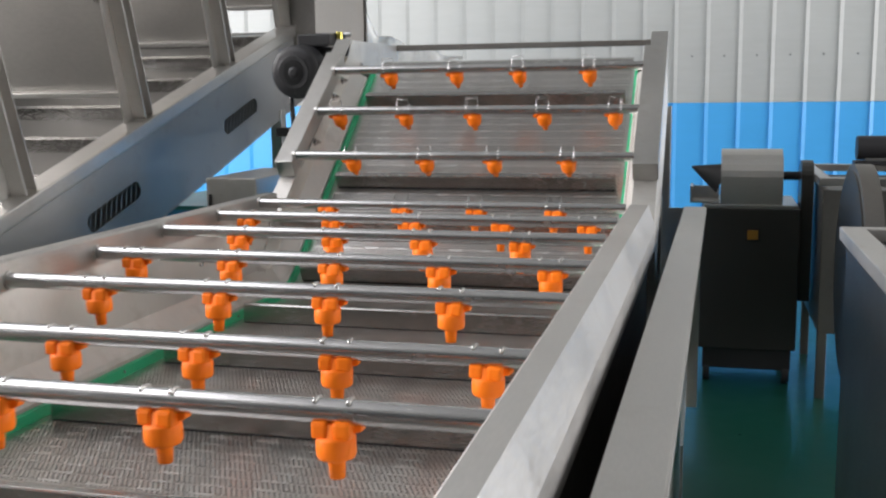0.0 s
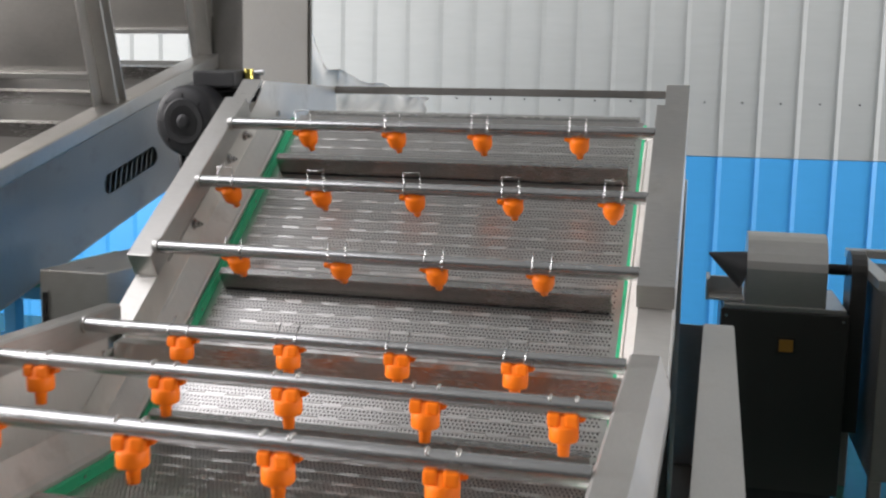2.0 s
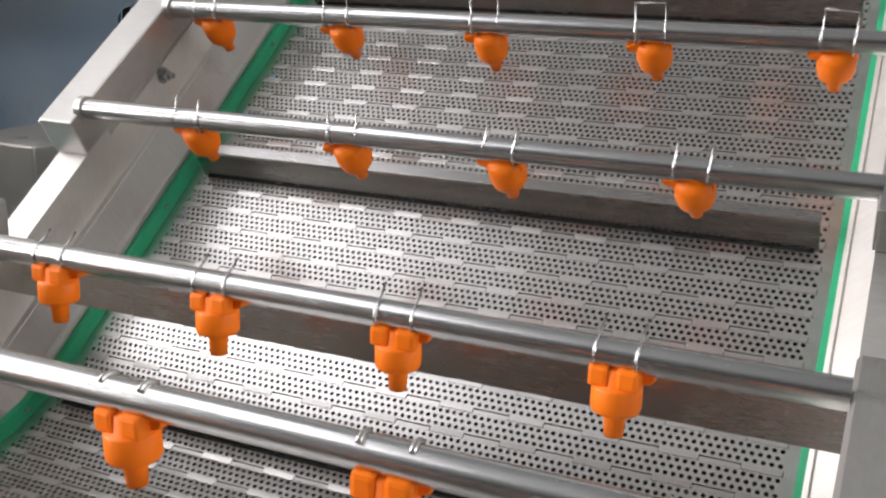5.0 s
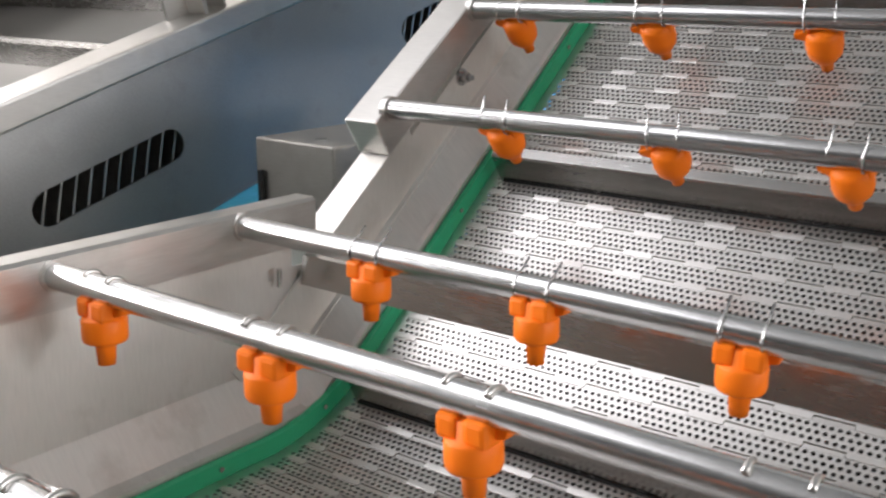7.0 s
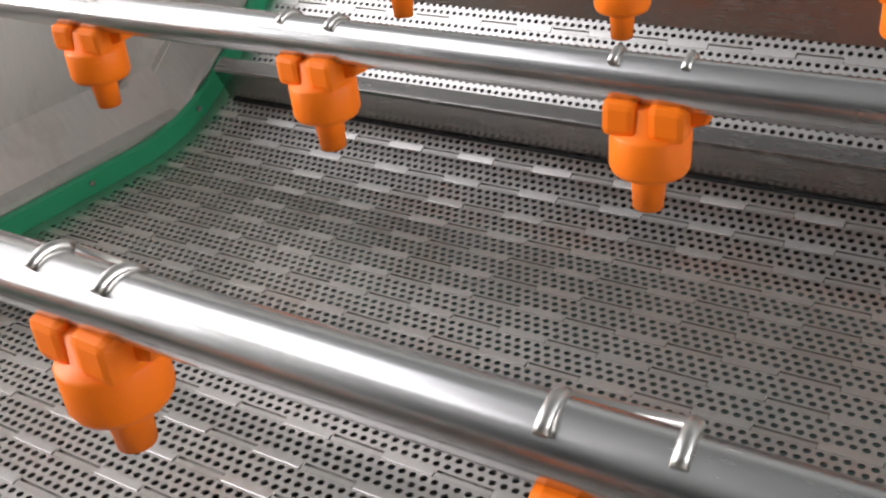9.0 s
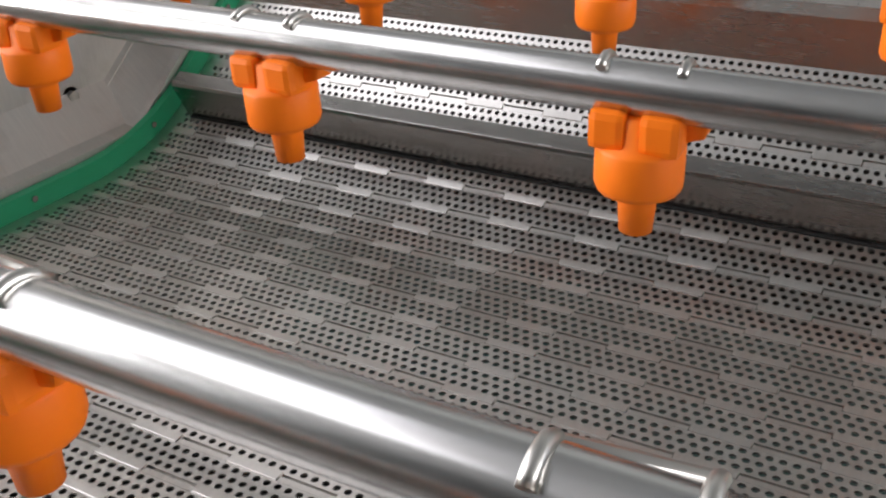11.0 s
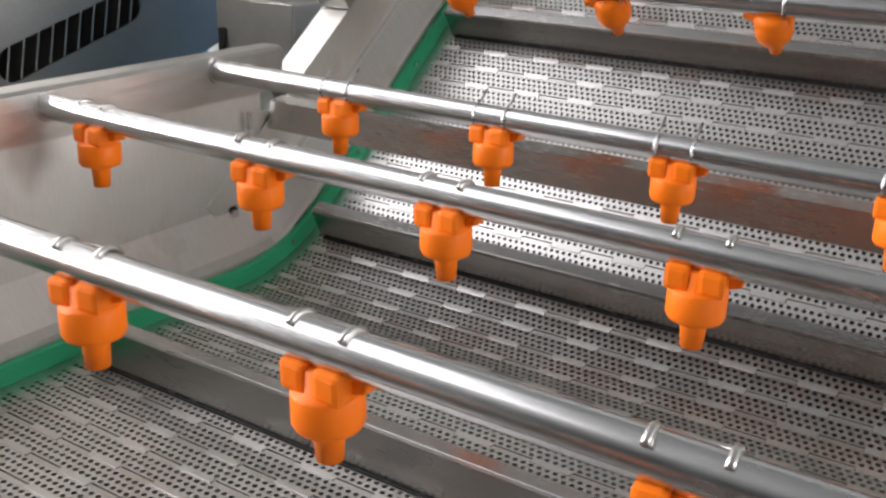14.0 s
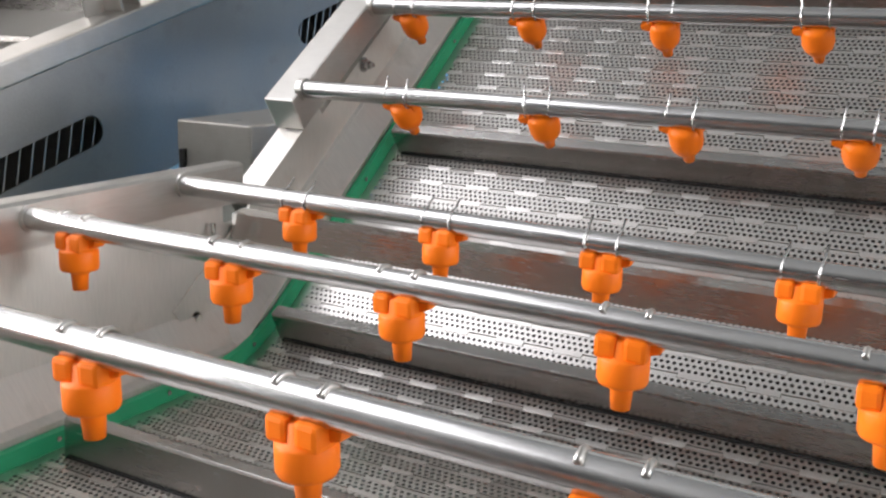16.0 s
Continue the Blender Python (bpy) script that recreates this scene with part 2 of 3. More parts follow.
def belt_at(s):
    """The pose on the belt at the length s from where the bend begins: x across, y along, z off the belt."""
    if s <= 0:
        y, z, a = YB - BEND_T + s, ZB, 0.0
    elif s < BEND_S:
        a = s / BEND_R
        y, z = YB - BEND_T + BEND_R * math.sin(a), ZB + BEND_R * (1 - math.cos(a))
    else:
        a, d = RISE, s - BEND_S + BEND_T
        y, z = YB + d * CR, ZB + d * SR
    return Matrix.Translation((0, y, z)) @ Matrix.Rotation(a, 4, "X")


# ---- tank ----
TANK_S = -1.0
tank = thing("wash_tank", "long brushed stainless-steel washing tank with folded rims", "tank", (0, 1.0, 0))
TI = Matrix.Translation((0, -1.0, 0))


def tank_part(name, bms, material, label="", parent=tank):
    ob = part(name, bms, material, parent, label)
    if parent is tank:
        ob.matrix_parent_inverse = TI
    return ob


for sx in (-1, 1):
    if sx < 0:
        prof = [(-0.598, 0.986), (-0.598, 1.049), (-0.602, 1.054), (-0.638, 1.054), (-0.642, 1.050), (-0.642, 0.986)]
        tank_part("rim", prism(prof, "y", TANK_S, 3.17), M_STEEL, "brushed steel rim, folded over as a deep apron")
    else:
        # the east rim widens a little to the south and folds down outside
        rim = bmesh.new()
        ends = []
        for y, inn, out in ((TANK_S, 0.590, 0.640), (3.14, 0.584, 0.669)):
            prof = [(inn, 0.955), (inn, 1.030), (inn + 0.005, 1.035), (out - 0.024, 1.035), (out, 0.965), (out, 0.90), (out - 0.007, 0.90), (out - 0.014, 0.955)]
            ends.append([rim.verts.new((a, y, b)) for a, b in prof])
        for k in range(8):
            rim.faces.new((ends[0][k], ends[0][(k + 1) % 8], ends[1][(k + 1) % 8], ends[1][k]))
        rim.faces.new(ends[0][::-1]), rim.faces.new(ends[1])
        bmesh.ops.recalc_face_normals(rim, faces=rim.faces[:])
        tank_part("rim", rim, M_MATT, "matt steel rim, folded over")
    side = [(0.606, 0.985 if sx < 0 else 0.954), (0.606, 0.812), (0.562, 0.757), (0.548, 0.749), (0.546, 0.724)]
    tank_part("side_panel", sheet([(sx * a, b) for a, b in side], 0.003 * sx, "y", TANK_S, 3.125), M_PANEL, "satin steel side panel")
    # the east wall is coloured dark for the shade beside the trough
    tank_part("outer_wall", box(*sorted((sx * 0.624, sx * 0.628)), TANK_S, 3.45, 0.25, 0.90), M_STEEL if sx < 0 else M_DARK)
# small fittings on the west panel
tank_part("bolt", [tube((-0.6055, 3.05, 0.802), (-0.602, 3.05, 0.802), 0.013, 16), tube((-0.602, 3.05, 0.802), (-0.595, 3.05, 0.802), 0.008, 6)], M_PANEL, "steel bolt with a washer")
tank_part("pin", tube((-0.592, 3.085, 0.935), (-0.592, 3.085, 0.962), 0.004, 8), M_PIPE)
for y in (0.60, 1.60, 2.62):
    tank_part("screw", lathe([(0.004, 0.007), (0.007, 0.005), (0.0085, 0.0), (0.003, -0.001)], 10, Matrix.Translation((-0.6055, y, 0.90)) @ Matrix.Rotation(radians(90), 4, "Y")), M_PIPE)
# ledge of the overflow trough on the east side
ledge = bmesh.new()
lo = [ledge.verts.new(p) for p in ((0.674, TANK_S, 0.905), (0.760, TANK_S, 0.905), (0.818, 4.05, 0.905), (0.733, 4.05, 0.905))]
hi = [ledge.verts.new((v.co.x, v.co.y, 0.93)) for v in lo]
for k in range(4):
    ledge.faces.new((lo[k], lo[(k + 1) % 4], hi[(k + 1) % 4], hi[k]))
ledge.faces.new(lo[::-1]), ledge.faces.new(hi)
bmesh.ops.bevel(ledge, geom=ledge.edges[:], offset=0.003, segments=2, affect="EDGES")
tank_part("trough_ledge", ledge, M_MATT, "flat matt steel ledge of the overflow trough")
tank_part("trough_wall", [box(0.752, 0.758, TANK_S, 4.05, 0.12, 0.905), box(0.666, 0.80, 4.045, 4.05, 0.12, 0.925)], M_STEEL)
# both floors carry the shade of the depth in their colour
tank_part("trough_floor", box(0.669, 0.751, TANK_S, 4.04, 0.50, 0.51), M_DARK, "trough floor, coloured dark as in shade")
tank_part("tank_floor", box(-0.65, 0.65, TANK_S, 3.3, 0.25, 0.26), M_DARK, "tank floor, coloured dark as in shade")
tank_part("end_wall", box(-0.65, 0.79, TANK_S - 0.006, TANK_S, 0.12, 1.0), M_STEEL)
for x in (-0.62, 0.74):
    for y in (-0.8, 1.2, 3.2):
        tank_part("leg", box(x - 0.025, x + 0.025, y - 0.025, y + 0.025, 0, 0.26, 0.004), M_STEEL)

# ---- the rising section ----
rise = thing("elevator_frame", "inclined stainless-steel elevator frame with white-lit folded flanges", "frame", (0, 3.6, 0))
RI = Matrix.Translation((0, -3.6, 0))


def rise_part(name, bms, material, label=""):
    ob = part(name, bms, material, rise, label)
    ob.matrix_parent_inverse = RI
    return ob


for sx in (-1, 1):
    inn = 0.602 if sx < 0 else 0.585
    lower = [(0.660, -0.12), (0.660, 0.160), (inn, 0.160), (0.602, 0.075), (0.548, 0.036), (0.546, 0.012)]
    rise_part("side_channel", sheet([(sx * a, b) for a, b in lower], 0.003 * sx, "y", 0.25, 0.50, INC), M_PANEL, "folded satin steel side channel")
    rise_part("side_sheet", sheet([(sx * a, b) for a, b in lower[2:]], 0.003 * sx, "y", 0.0, 0.25, INC), M_PANEL, "satin steel side sheet at the bend")
    rise_part("closing_sheet", box(*sorted((sx * 0.608, sx * 0.611)), 3.12, 3.36, 0.70, 0.953), M_PANEL)
    wall = [(0.660, -0.12), (0.660, 0.145), (inn, 0.145), (0.602, 0.075), (0.548, 0.036), (0.546, 0.012)]
    rise_part("side_channel", sheet([(sx * a, b) for a, b in wall], 0.003 * sx, "y", 0.50, 1.18, INC), M_PANEL, "folded satin steel side channel")
    rise_part("upper_channel", prism([(0.436, 0.162), (0.442, 0.228), (1.125, 0.205), (1.120, 0.146)], "x", *sorted((sx * (inn - 0.004), sx * 0.664)), 0.003, INC), M_STEEL, "box channel that holds the spray bars")
    rise_part("head_flange", box(*sorted((sx * 0.600, sx * 0.662)), 1.09, 1.25, 0.172, 0.178, 0.001, INC), M_STEEL)
    head = [(3.86, 1.18), (3.86, 1.44), (4.01, 1.598), (4.645, 1.598), (4.645, 1.30), (4.3, 1.18)]
    rise_part("head_plate", prism(head, "x", *sorted((sx * 0.604, sx * 0.609)), 0.001), M_PANEL, "flat head plate with bolts")
    for y, z in ((4.10, 1.50), (4.16, 1.47), (4.22, 1.43), (4.45, 1.50)):
        rise_part("bolt", tube((sx * 0.596, y, z), (sx * 0.604, y, z), 0.009, 6), M_PIPE)
    for s, n in ((0.66, 0.132), (0.93, 0.132), (1.05, 0.12)):
        p = INC @ Vector((sx * 0.602, s, n))
        q = INC @ Vector((sx * 0.585, s, n))
        rise_part("bolt", [tube(p, q, 0.009, 6), tube(p, p.lerp(q, 0.25), 0.015, 14), tube(q, q + (q - p) * 0.5, 0.005, 8)], M_PIPE)
    rise_part("fold_lip", prism([(sx * a, b) for a, b in ((0.6035, 0.071), (0.5975, 0.0685), (0.5955, 0.0735), (0.602, 0.0775))], "y", 0.0, 1.17, 0.0, INC), M_PANEL, "bright folded lip along the channel")
    rise_part("edge_lip", prism([(sx * a, b) for a, b in ((0.5535, 0.0405), (0.5475, 0.035), (0.5455, 0.0375), (0.5515, 0.0425))], "y", 0.0, 1.17, 0.0, INC), M_PANEL)
    for y, z in ((3.75, 1.0), (4.55, 1.31)):
        rise_part("leg", box(sx * 0.635 - 0.025, sx * 0.635 + 0.025, y - 0.025, y + 0.025, 0, z, 0.004), M_STEEL)
rise_part("side_bracket", box(-1.05, -0.66, 4.22, 4.26, 1.195, 1.235, 0.004), M_MOTOR, "dark painted bracket")
rise_part("cross_bar", box(-0.604, 0.604, 4.625, 4.645, 1.574, 1.600, 0.002), M_DULL, "flat dull steel cross bar at the head")
hub_ = belt_at(1.40) @ Vector((0, 0, -0.08))
rise_part("head_drum", tube((-0.52, hub_.y, hub_.z), (0.52, hub_.y, hub_.z), 0.077, 32), M_FLIGHT)
# dark sheet and strips added as the shade below and beside the belt
rise_part("shade_tray", box(-0.60, 0.60, 0.02, 1.26, -0.115, -0.110, 0, INC), M_DARK, "dark sheet for the shade under the rising belt")
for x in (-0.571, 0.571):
    rise_part("edge_shade", box(x - 0.029, x + 0.029, 0.02, 1.26, 0.0, 0.004, 0, INC), M_DARK)
rise_part("head_shaft", tube((-0.60, hub_.y, hub_.z), (0.60, hub_.y, hub_.z), 0.025), M_STEEL)
rise_part("cross_plate", sheet([(3.140, 0.925), (3.146, 0.966), (3.172, 0.970)], 0.004, "x", -0.60, 0.60), M_FLIGHT, "polished cross plate below the first spray bar")
rise_part("discharge_chute", box(-0.58, 0.58, 4.50, 4.64, 1.30, 1.31, 0.001), M_STEEL)

# ---- green wear strips, in straight lengths ----
strips = thing("wear_strip", "bright green plastic wear strip along the belt edge", "strip", (0, 3.0, 0.7))
for sx in (-1, 1):
    line = [belt_at(-3.9 + k * 0.466) for k in range(9)] + [belt_at(BEND_S * k / 5) for k in range(6)] + [belt_at(BEND_S + 0.28 + k * 0.28) for k in range(4)]
    top, inn = 0.027, 0.536
    bm = bmesh.new()
    rings = []
    for m in line:
        rings.append([bm.verts.new(m @ Vector((sx * a, 0, b))) for a, b in ((inn, -0.004), (0.545, -0.004), (0.545, top), (inn, top - 0.002))])
    for a, b in zip(rings, rings[1:]):
        for k in range(4):
            bm.faces.new((a[k], a[(k + 1) % 4], b[(k + 1) % 4], b[k]))
    bm.faces.new(rings[0]), bm.faces.new(rings[-1][::-1])
    bmesh.ops.recalc_face_normals(bm, faces=bm.faces[:])
    ob = part("strip", bm, M_GREEN, strips)
    ob.matrix_parent_inverse = Matrix.Translation((0, -3.0, -0.7))
    for k in range(19 if sx < 0 else 0):
        m = belt_at(-2.6 + k * 0.21)
        sc = part("screw", tube(m @ Vector((sx * 0.5365, 0, 0.015)), m @ Vector((sx * 0.5335, 0, 0.015)), 0.004, 8), M_PIPE, strips)
        sc.matrix_parent_inverse = Matrix.Translation((0, -3.0, -0.7))

# ---- spray bars ----
NOZZLE_BODY = [(0.010, 0.0), (0.017, -0.002), (0.018, -0.018), (0.0245, -0.0190), (0.0258, -0.0215), (0.0258, -0.0430), (0.0240, -0.0470), (0.0130, -0.0505), (0.0115, -0.0540), (0.0100, -0.0745), (0.004, -0.0745)]


def moulded(name, bm):
    return mesh_of(name, bm, M_ORANGE)


def clip_mesh(rise, lean, bail):
    """A bent wire that grips the pipe; its origin is the nozzle's top, 12 mm below the pipe's middle."""
    r = 0.0176

    def arm(x):
        pts = [(x, -r * math.sin(a), 0.012 - r * math.cos(a)) for a in [0.5 + k * 0.29 for k in range(9)]]
        return pts + [(x, 0.002, 0.012 + r + 0.003), (x, lean, 0.012 + r + rise)]
    a, b = arm(-0.0215), arm(0.0215)
    return mesh_of("wire_clip", wire(a + b[::-1] if bail else a[::-1] + b, 0.0014), M_PIPE)


def low_clip_mesh():
    """The flat clip of the lower bars: two short lugs on top of the pipe, joined behind it."""
    r = 0.0172

    def arm(x):
        return [(x, -r * math.sin(a), 0.012 - r * math.cos(a)) for a in [2.45 + k * 0.25 for k in range(8)]]
    return mesh_of("wire_clip", wire(arm(-0.0225) + arm(0.0225)[::-1], 0.0030, 8), M_STEEL)


NOZZLE = moulded("nozzle", lathe(NOZZLE_BODY, 20))
NOZZLE_UP = moulded("nozzle", lathe([(0.012, 0.0), (0.0235, -0.004), (0.0262, -0.012), (0.0262, -0.034), (0.0235, -0.046), (0.016, -0.056), (0.0098, -0.063), (0.0085, -0.0745), (0.003, -0.0745)], 20))
JAWS = [moulded("clamp_jaw", box(-0.027, -0.005, -0.019, 0.008, -0.020, 0.003, 0.0050)), moulded("clamp_jaw", box(0.002, 0.026, -0.019, 0.008, -0.021, 0.003, 0.0052))]
LEVER = moulded("lever", prism([(0.016, -0.018), (0.036, -0.012), (0.038, -0.004), (0.016, 0.004)], "y", -0.004, 0.014, 0.0025))
CLIP_BAIL, CLIP_PRONG, CLIP_LOW = clip_mesh(0.024, 0.012, True), clip_mesh(0.014, 0.014, False), low_clip_mesh()
FOUR, FIVE = (-0.375, -0.125, 0.125, 0.375), (-0.5, -0.25, 0.0, 0.25, 0.5)
PIPE_R = 0.016


def spray_bar(y, z, xs, half, tilt, rng, clip):
    bar = thing("spray_bar", "polished steel spray pipe with %s orange clip-on nozzles" % ("four" if len(xs) == 4 else "five"), "spray bar", (0, y, z), "spray bars over the belt")
    bar.rotation_euler = (tilt, 0, 0)
    part("pipe", tube((-half, 0, 0), (min(half, 0.585), 0, 0), PIPE_R, 28), M_PIPE, bar)
    part("collar", tube((-half + 0.006, 0, 0), (-half - 0.006, 0, 0), 0.020, 20), M_STEEL, bar)
    for x in xs:
        nz = new("nozzle", NOZZLE_UP if tilt else NOZZLE)
        nz.parent = bar
        nz.location = (x, 0, -PIPE_R + 0.004)
        nz.rotation_euler = (rng.uniform(-0.05, 0.05), rng.uniform(-0.03, 0.03), rng.uniform(-0.12, 0.12) + (math.pi if tilt else 0.0))
        tagged(nz, "orange plastic clip-on nozzle")
        for me in (clip, *JAWS, LEVER):
            piece = new(me.name.split(".")[0], me)
            piece.parent = nz
            if me is clip and tilt:
                piece.rotation_euler = (0, 0, math.pi)
            if me is clip:
                tagged(piece, "bent steel wire clip")
    return bar


rng = random.Random(4)
BARS = [
    (3.027, 0.946, (-0.364, -0.117, 0.123, 0.369)),
    (2.733, 0.941, (-0.505, -0.239, 0.005, 0.263, 0.504)),
    (2.408, 0.940, (-0.379, -0.115, 0.125, 0.376)),
    (2.090, 0.928, (-0.496, -0.250, 0.000, 0.252, 0.499)),
    (1.762, 0.921, (-0.388, -0.118, 0.113, 0.360)),
    (1.434, 0.897, (-0.500, -0.245, 0.006, 0.252, 0.500)),
    (1.098, 0.907, (-0.375, -0.125, 0.130, 0.373)),
    (0.765, 0.885, FIVE),
    (0.435, 0.88, FOUR),
]
for k, (y, z, xs) in enumerate(BARS):
    spray_bar(y, z + 0.0885, xs, 0.600, 0.0, rng, CLIP_PRONG if k == 0 else CLIP_LOW)
for y, z, xs in ((3.395, 1.101, (-0.389, -0.122, 0.116, 0.368)), (3.621, 1.251, (-0.517, -0.261, -0.004, 0.251, 0.502)), (3.819, 1.403, (-0.376, -0.116, 0.126, 0.388))):
    spray_bar(y - 0.0865 * SR, z + 0.0865 * CR, xs, 0.598, RISE, rng, CLIP_BAIL if y > 3.5 else CLIP_PRONG)

# ---- the neighbouring sorting conveyor on the west side ----
sorter = thing("roller_sorter", "large stainless-steel inclined conveyor with slotted side beam", "conveyor", (-1.8, 3.6, 0))
SI = Matrix.Translation((1.8, -3.6, 0))
SA = math.atan(0.294)
SM = Matrix.Translation((-1.312, 2.911, 1.094)) @ Matrix.Rotation(SA, 4, "X")


def sorter_part(name, bms, material, label=""):
    ob = part(name, bms, material, sorter, label)
    ob.matrix_parent_inverse = SI
    return ob


def slotted_beam():
    """Side plate in the plane x = 0 of SM, with two round-ended slots that go through."""
    bm = bmesh.new()
    y0, y1, z0, z1 = -2.6, 2.42, -0.40, -0.055
    slots = [(0.17 + 1.145 * k, 0.55 + 1.145 * k) for k in (-2, -1, 0, 1)]
    hr = 0.036
    ys = y0
    for num, (a, b) in enumerate(slots):
        zc = -0.225 - 0.02 * (num - 2)
        a = max(a, y0 + 0.02)
        quad = [(ys, z0), (a, z0), (a, zc), (a, z1), (ys, z1)] + ([(ys, zprev)] if num else [])
        bm.faces.new([bm.verts.new((0, *p)) for p in quad])
        low, top = [(a, z0), (b, z0)], [(b, z1), (a, z1)]
        arc_l = [(a + hr - hr * math.cos(t), zc + hr * math.sin(t)) for t in [-math.pi / 2 + math.pi * k / 8 for k in range(9)]]
        arc_r = [(b - hr + hr * math.cos(t), zc + hr * math.sin(t)) for t in [math.pi / 2 - math.pi * k / 8 for k in range(9)]]
        lowp = [(a, z0), (b, z0), (b, zc)] + arc_r[4:] + arc_l[:5] + [(a, zc)]
        topp = [(a, zc)] + arc_l[4:] + arc_r[:5] + [(b, zc), (b, z1), (a, z1)]
        bm.faces.new([bm.verts.new((0, *p)) for p in lowp])
        bm.faces.new([bm.verts.new((0, *p)) for p in topp])
        ys, zprev = b, zc
    bm.faces.new([bm.verts.new((0, *p)) for p in ((ys, z0), (y1, z0), (y1, z1), (ys, z1), (ys, zprev))])
    bmesh.ops.remove_doubles(bm, verts=bm.verts[:], dist=0.0005)
    bmesh.ops.recalc_face_normals(bm, faces=bm.faces[:])
    bmesh.ops.solidify(bm, geom=bm.faces[:], thickness=0.006)
    bm.transform(SM)
    return bm


sorter_part("side_beam", slotted_beam(), M_BEAM, "bluish grey steel side beam with slots")
sorter_part("top_rail", box(-0.09, 0.012, -2.6, 2.42, -0.055, 0.0, 0.006, SM), M_STEEL, "rounded steel top rail")
# dark backing that stands for the shade behind the slots
sorter_part("inner_plate", box(-0.16, -0.155, -2.6, 2.42, -0.40, -0.055, 0, SM), M_DARK, "dark plate for the shade inside the side beam")
sorter_part("bottom_flange", box(-0.06, 0.002, -2.6, 2.42, -0.405, -0.400, 0.001, SM), M_BEAM)
for k in range(130):
    y = -2.5 + 0.037 * k
    sorter_part("slat", prism([(y, -0.290), (y + 0.062, -0.175), (y + 0.065, -0.177), (y + 0.004, -0.292)], "x", -0.15, -0.010, 0, SM), M_STEEL)
sorter_part("deck", box(-1.2, -0.09, -2.6, 2.42, -0.075, -0.065, 0.001, SM), M_DULL, "dull steel deck")
for k in range(11):
    y = -1.9 + 0.40 * k
    sorter_part("flight", prism([(y, -0.065), (y + 0.004, -0.015), (y + 0.03, -0.012), (y + 0.03, -0.016), (y + 0.008, -0.020), (y + 0.006, -0.065)], "x", -1.18, -0.10, 0, SM), M_FLIGHT)
for y in (-0.08, 0.72, 1.52, 2.28):
    sorter_part("upright", [prism([(y - 0.07, 0.0), (y + 0.06, 0.0), (y + 0.05, 0.72), (y - 0.05, 0.72)], "x", -0.075, -0.068, 0, SM), box(-0.072, -0.012, y - 0.012, y - 0.004, 0.0, 0.72, 0, SM), box(-0.072, -0.012, y + 0.045, y + 0.05, 0.0, 0.72, 0, SM)], M_STEEL, "folded upright plate")
    # stainless plate whose colour is lowered to stand for shade
    sorter_part("hanging_plate", box(-1.18, -0.078, y + 0.03, y + 0.036, 0.105, 0.85, 0, SM), M_DULL, "dull steel cross plate, darkened as in shade")
    sorter_part("plate_lip", box(-1.18, -0.078, y - 0.002, y + 0.036, 0.085, 0.105, 0.002, SM), M_STEEL)
    sorter_part("gusset", prism([(-0.9, 0.80), (-0.10, 0.80), (-0.14, 0.45)], "y", y + 0.005, y + 0.010, 0, SM), M_DULL)
sorter_part("far_beam", box(-1.25, -1.2, -2.6, 2.42, -0.40, 0.30, 0.003, SM), M_DULL)
sorter_part("green_strip", box(-1.19, -1.15, -2.2, 0.3, -0.01, 0.03, 0.003, SM), M_GREEN, "green plastic edge strip")
for y in (1.2, 3.0, 4.9):
    for x in (-1.33, -2.5):
        z = 1.116 + 0.294 * (y - 2.911) - 0.40
        sorter_part("leg", box(x - 0.03, x + 0.03, y - 0.03, y + 0.03, 0, z, 0.004), M_STEEL)
# discharge hood at the top end
hood = thing("discharge_hood", "tall grey steel discharge hood", "hood", (-1.1, 5.2, 1.6))
HI = Matrix.Translation((1.1, -5.2, -1.6))
for nm, bm, m in (("front_sheet", prism([(-1.33, 1.50), (-1.33, 2.42), (-1.19, 2.42), (-1.19, 1.50)], "y", 5.10, 5.104), M_DULL), ("top_sheet", box(-1.33, -1.04, 5.10, 5.60, 2.42, 2.424), M_DULL), ("open_side", prism([(-1.19, 5.106), (-1.05, 5.50), (-1.055, 5.50), (-1.195, 5.106)], "z", 1.52, 2.42), M_DULL), ("edge", box(-1.055, -1.04, 5.49, 5.51, 1.50, 2.42, 0.002), M_DULL), ("support", box(-1.30, -1.24, 5.2, 5.26, 0.0, 1.52, 0.003), M_DULL)):
    part(nm, bm, m, hood).matrix_parent_inverse = HI

# ---- geared motor at the head ----
motor = thing("gear_motor", "dark grey electric gear motor with fan cowl", "motor", (-0.83, 3.92, 1.47))
motor.rotation_euler = (radians(4), 0, radians(-6))
part("cowl", lathe([(0.045, -0.004), (0.088, -0.004), (0.105, 0.006), (0.109, 0.02), (0.109, 0.09), (0.102, 0.10), (0.05, 0.10)], 32, Matrix.Rotation(radians(-90), 4, "X")), M_MOTOR, motor, "round black fan cowl")
part("hub", lathe([(0.012, -0.010), (0.022, -0.008), (0.026, -0.002), (0.026, 0.01)], 20, Matrix.Rotation(radians(-90), 4, "X")), M_MOTOR, motor)
for r in (0.045, 0.066):
    part("cowl_ring", lathe([(r, -0.0065), (r + 0.005, -0.0065), (r + 0.005, -0.001), (r, -0.001)], 28, Matrix.Rotation(radians(-90), 4, "X")), M_MOTOR, motor)
for k in range(8):
    a = 2 * math.pi * k / 8
    part("cowl_rib", box(0.024, 0.088, -0.0055, -0.001, -0.002, 0.002, 0.0008, Matrix.Rotation(a, 4, "Y")), M_MOTOR, motor)
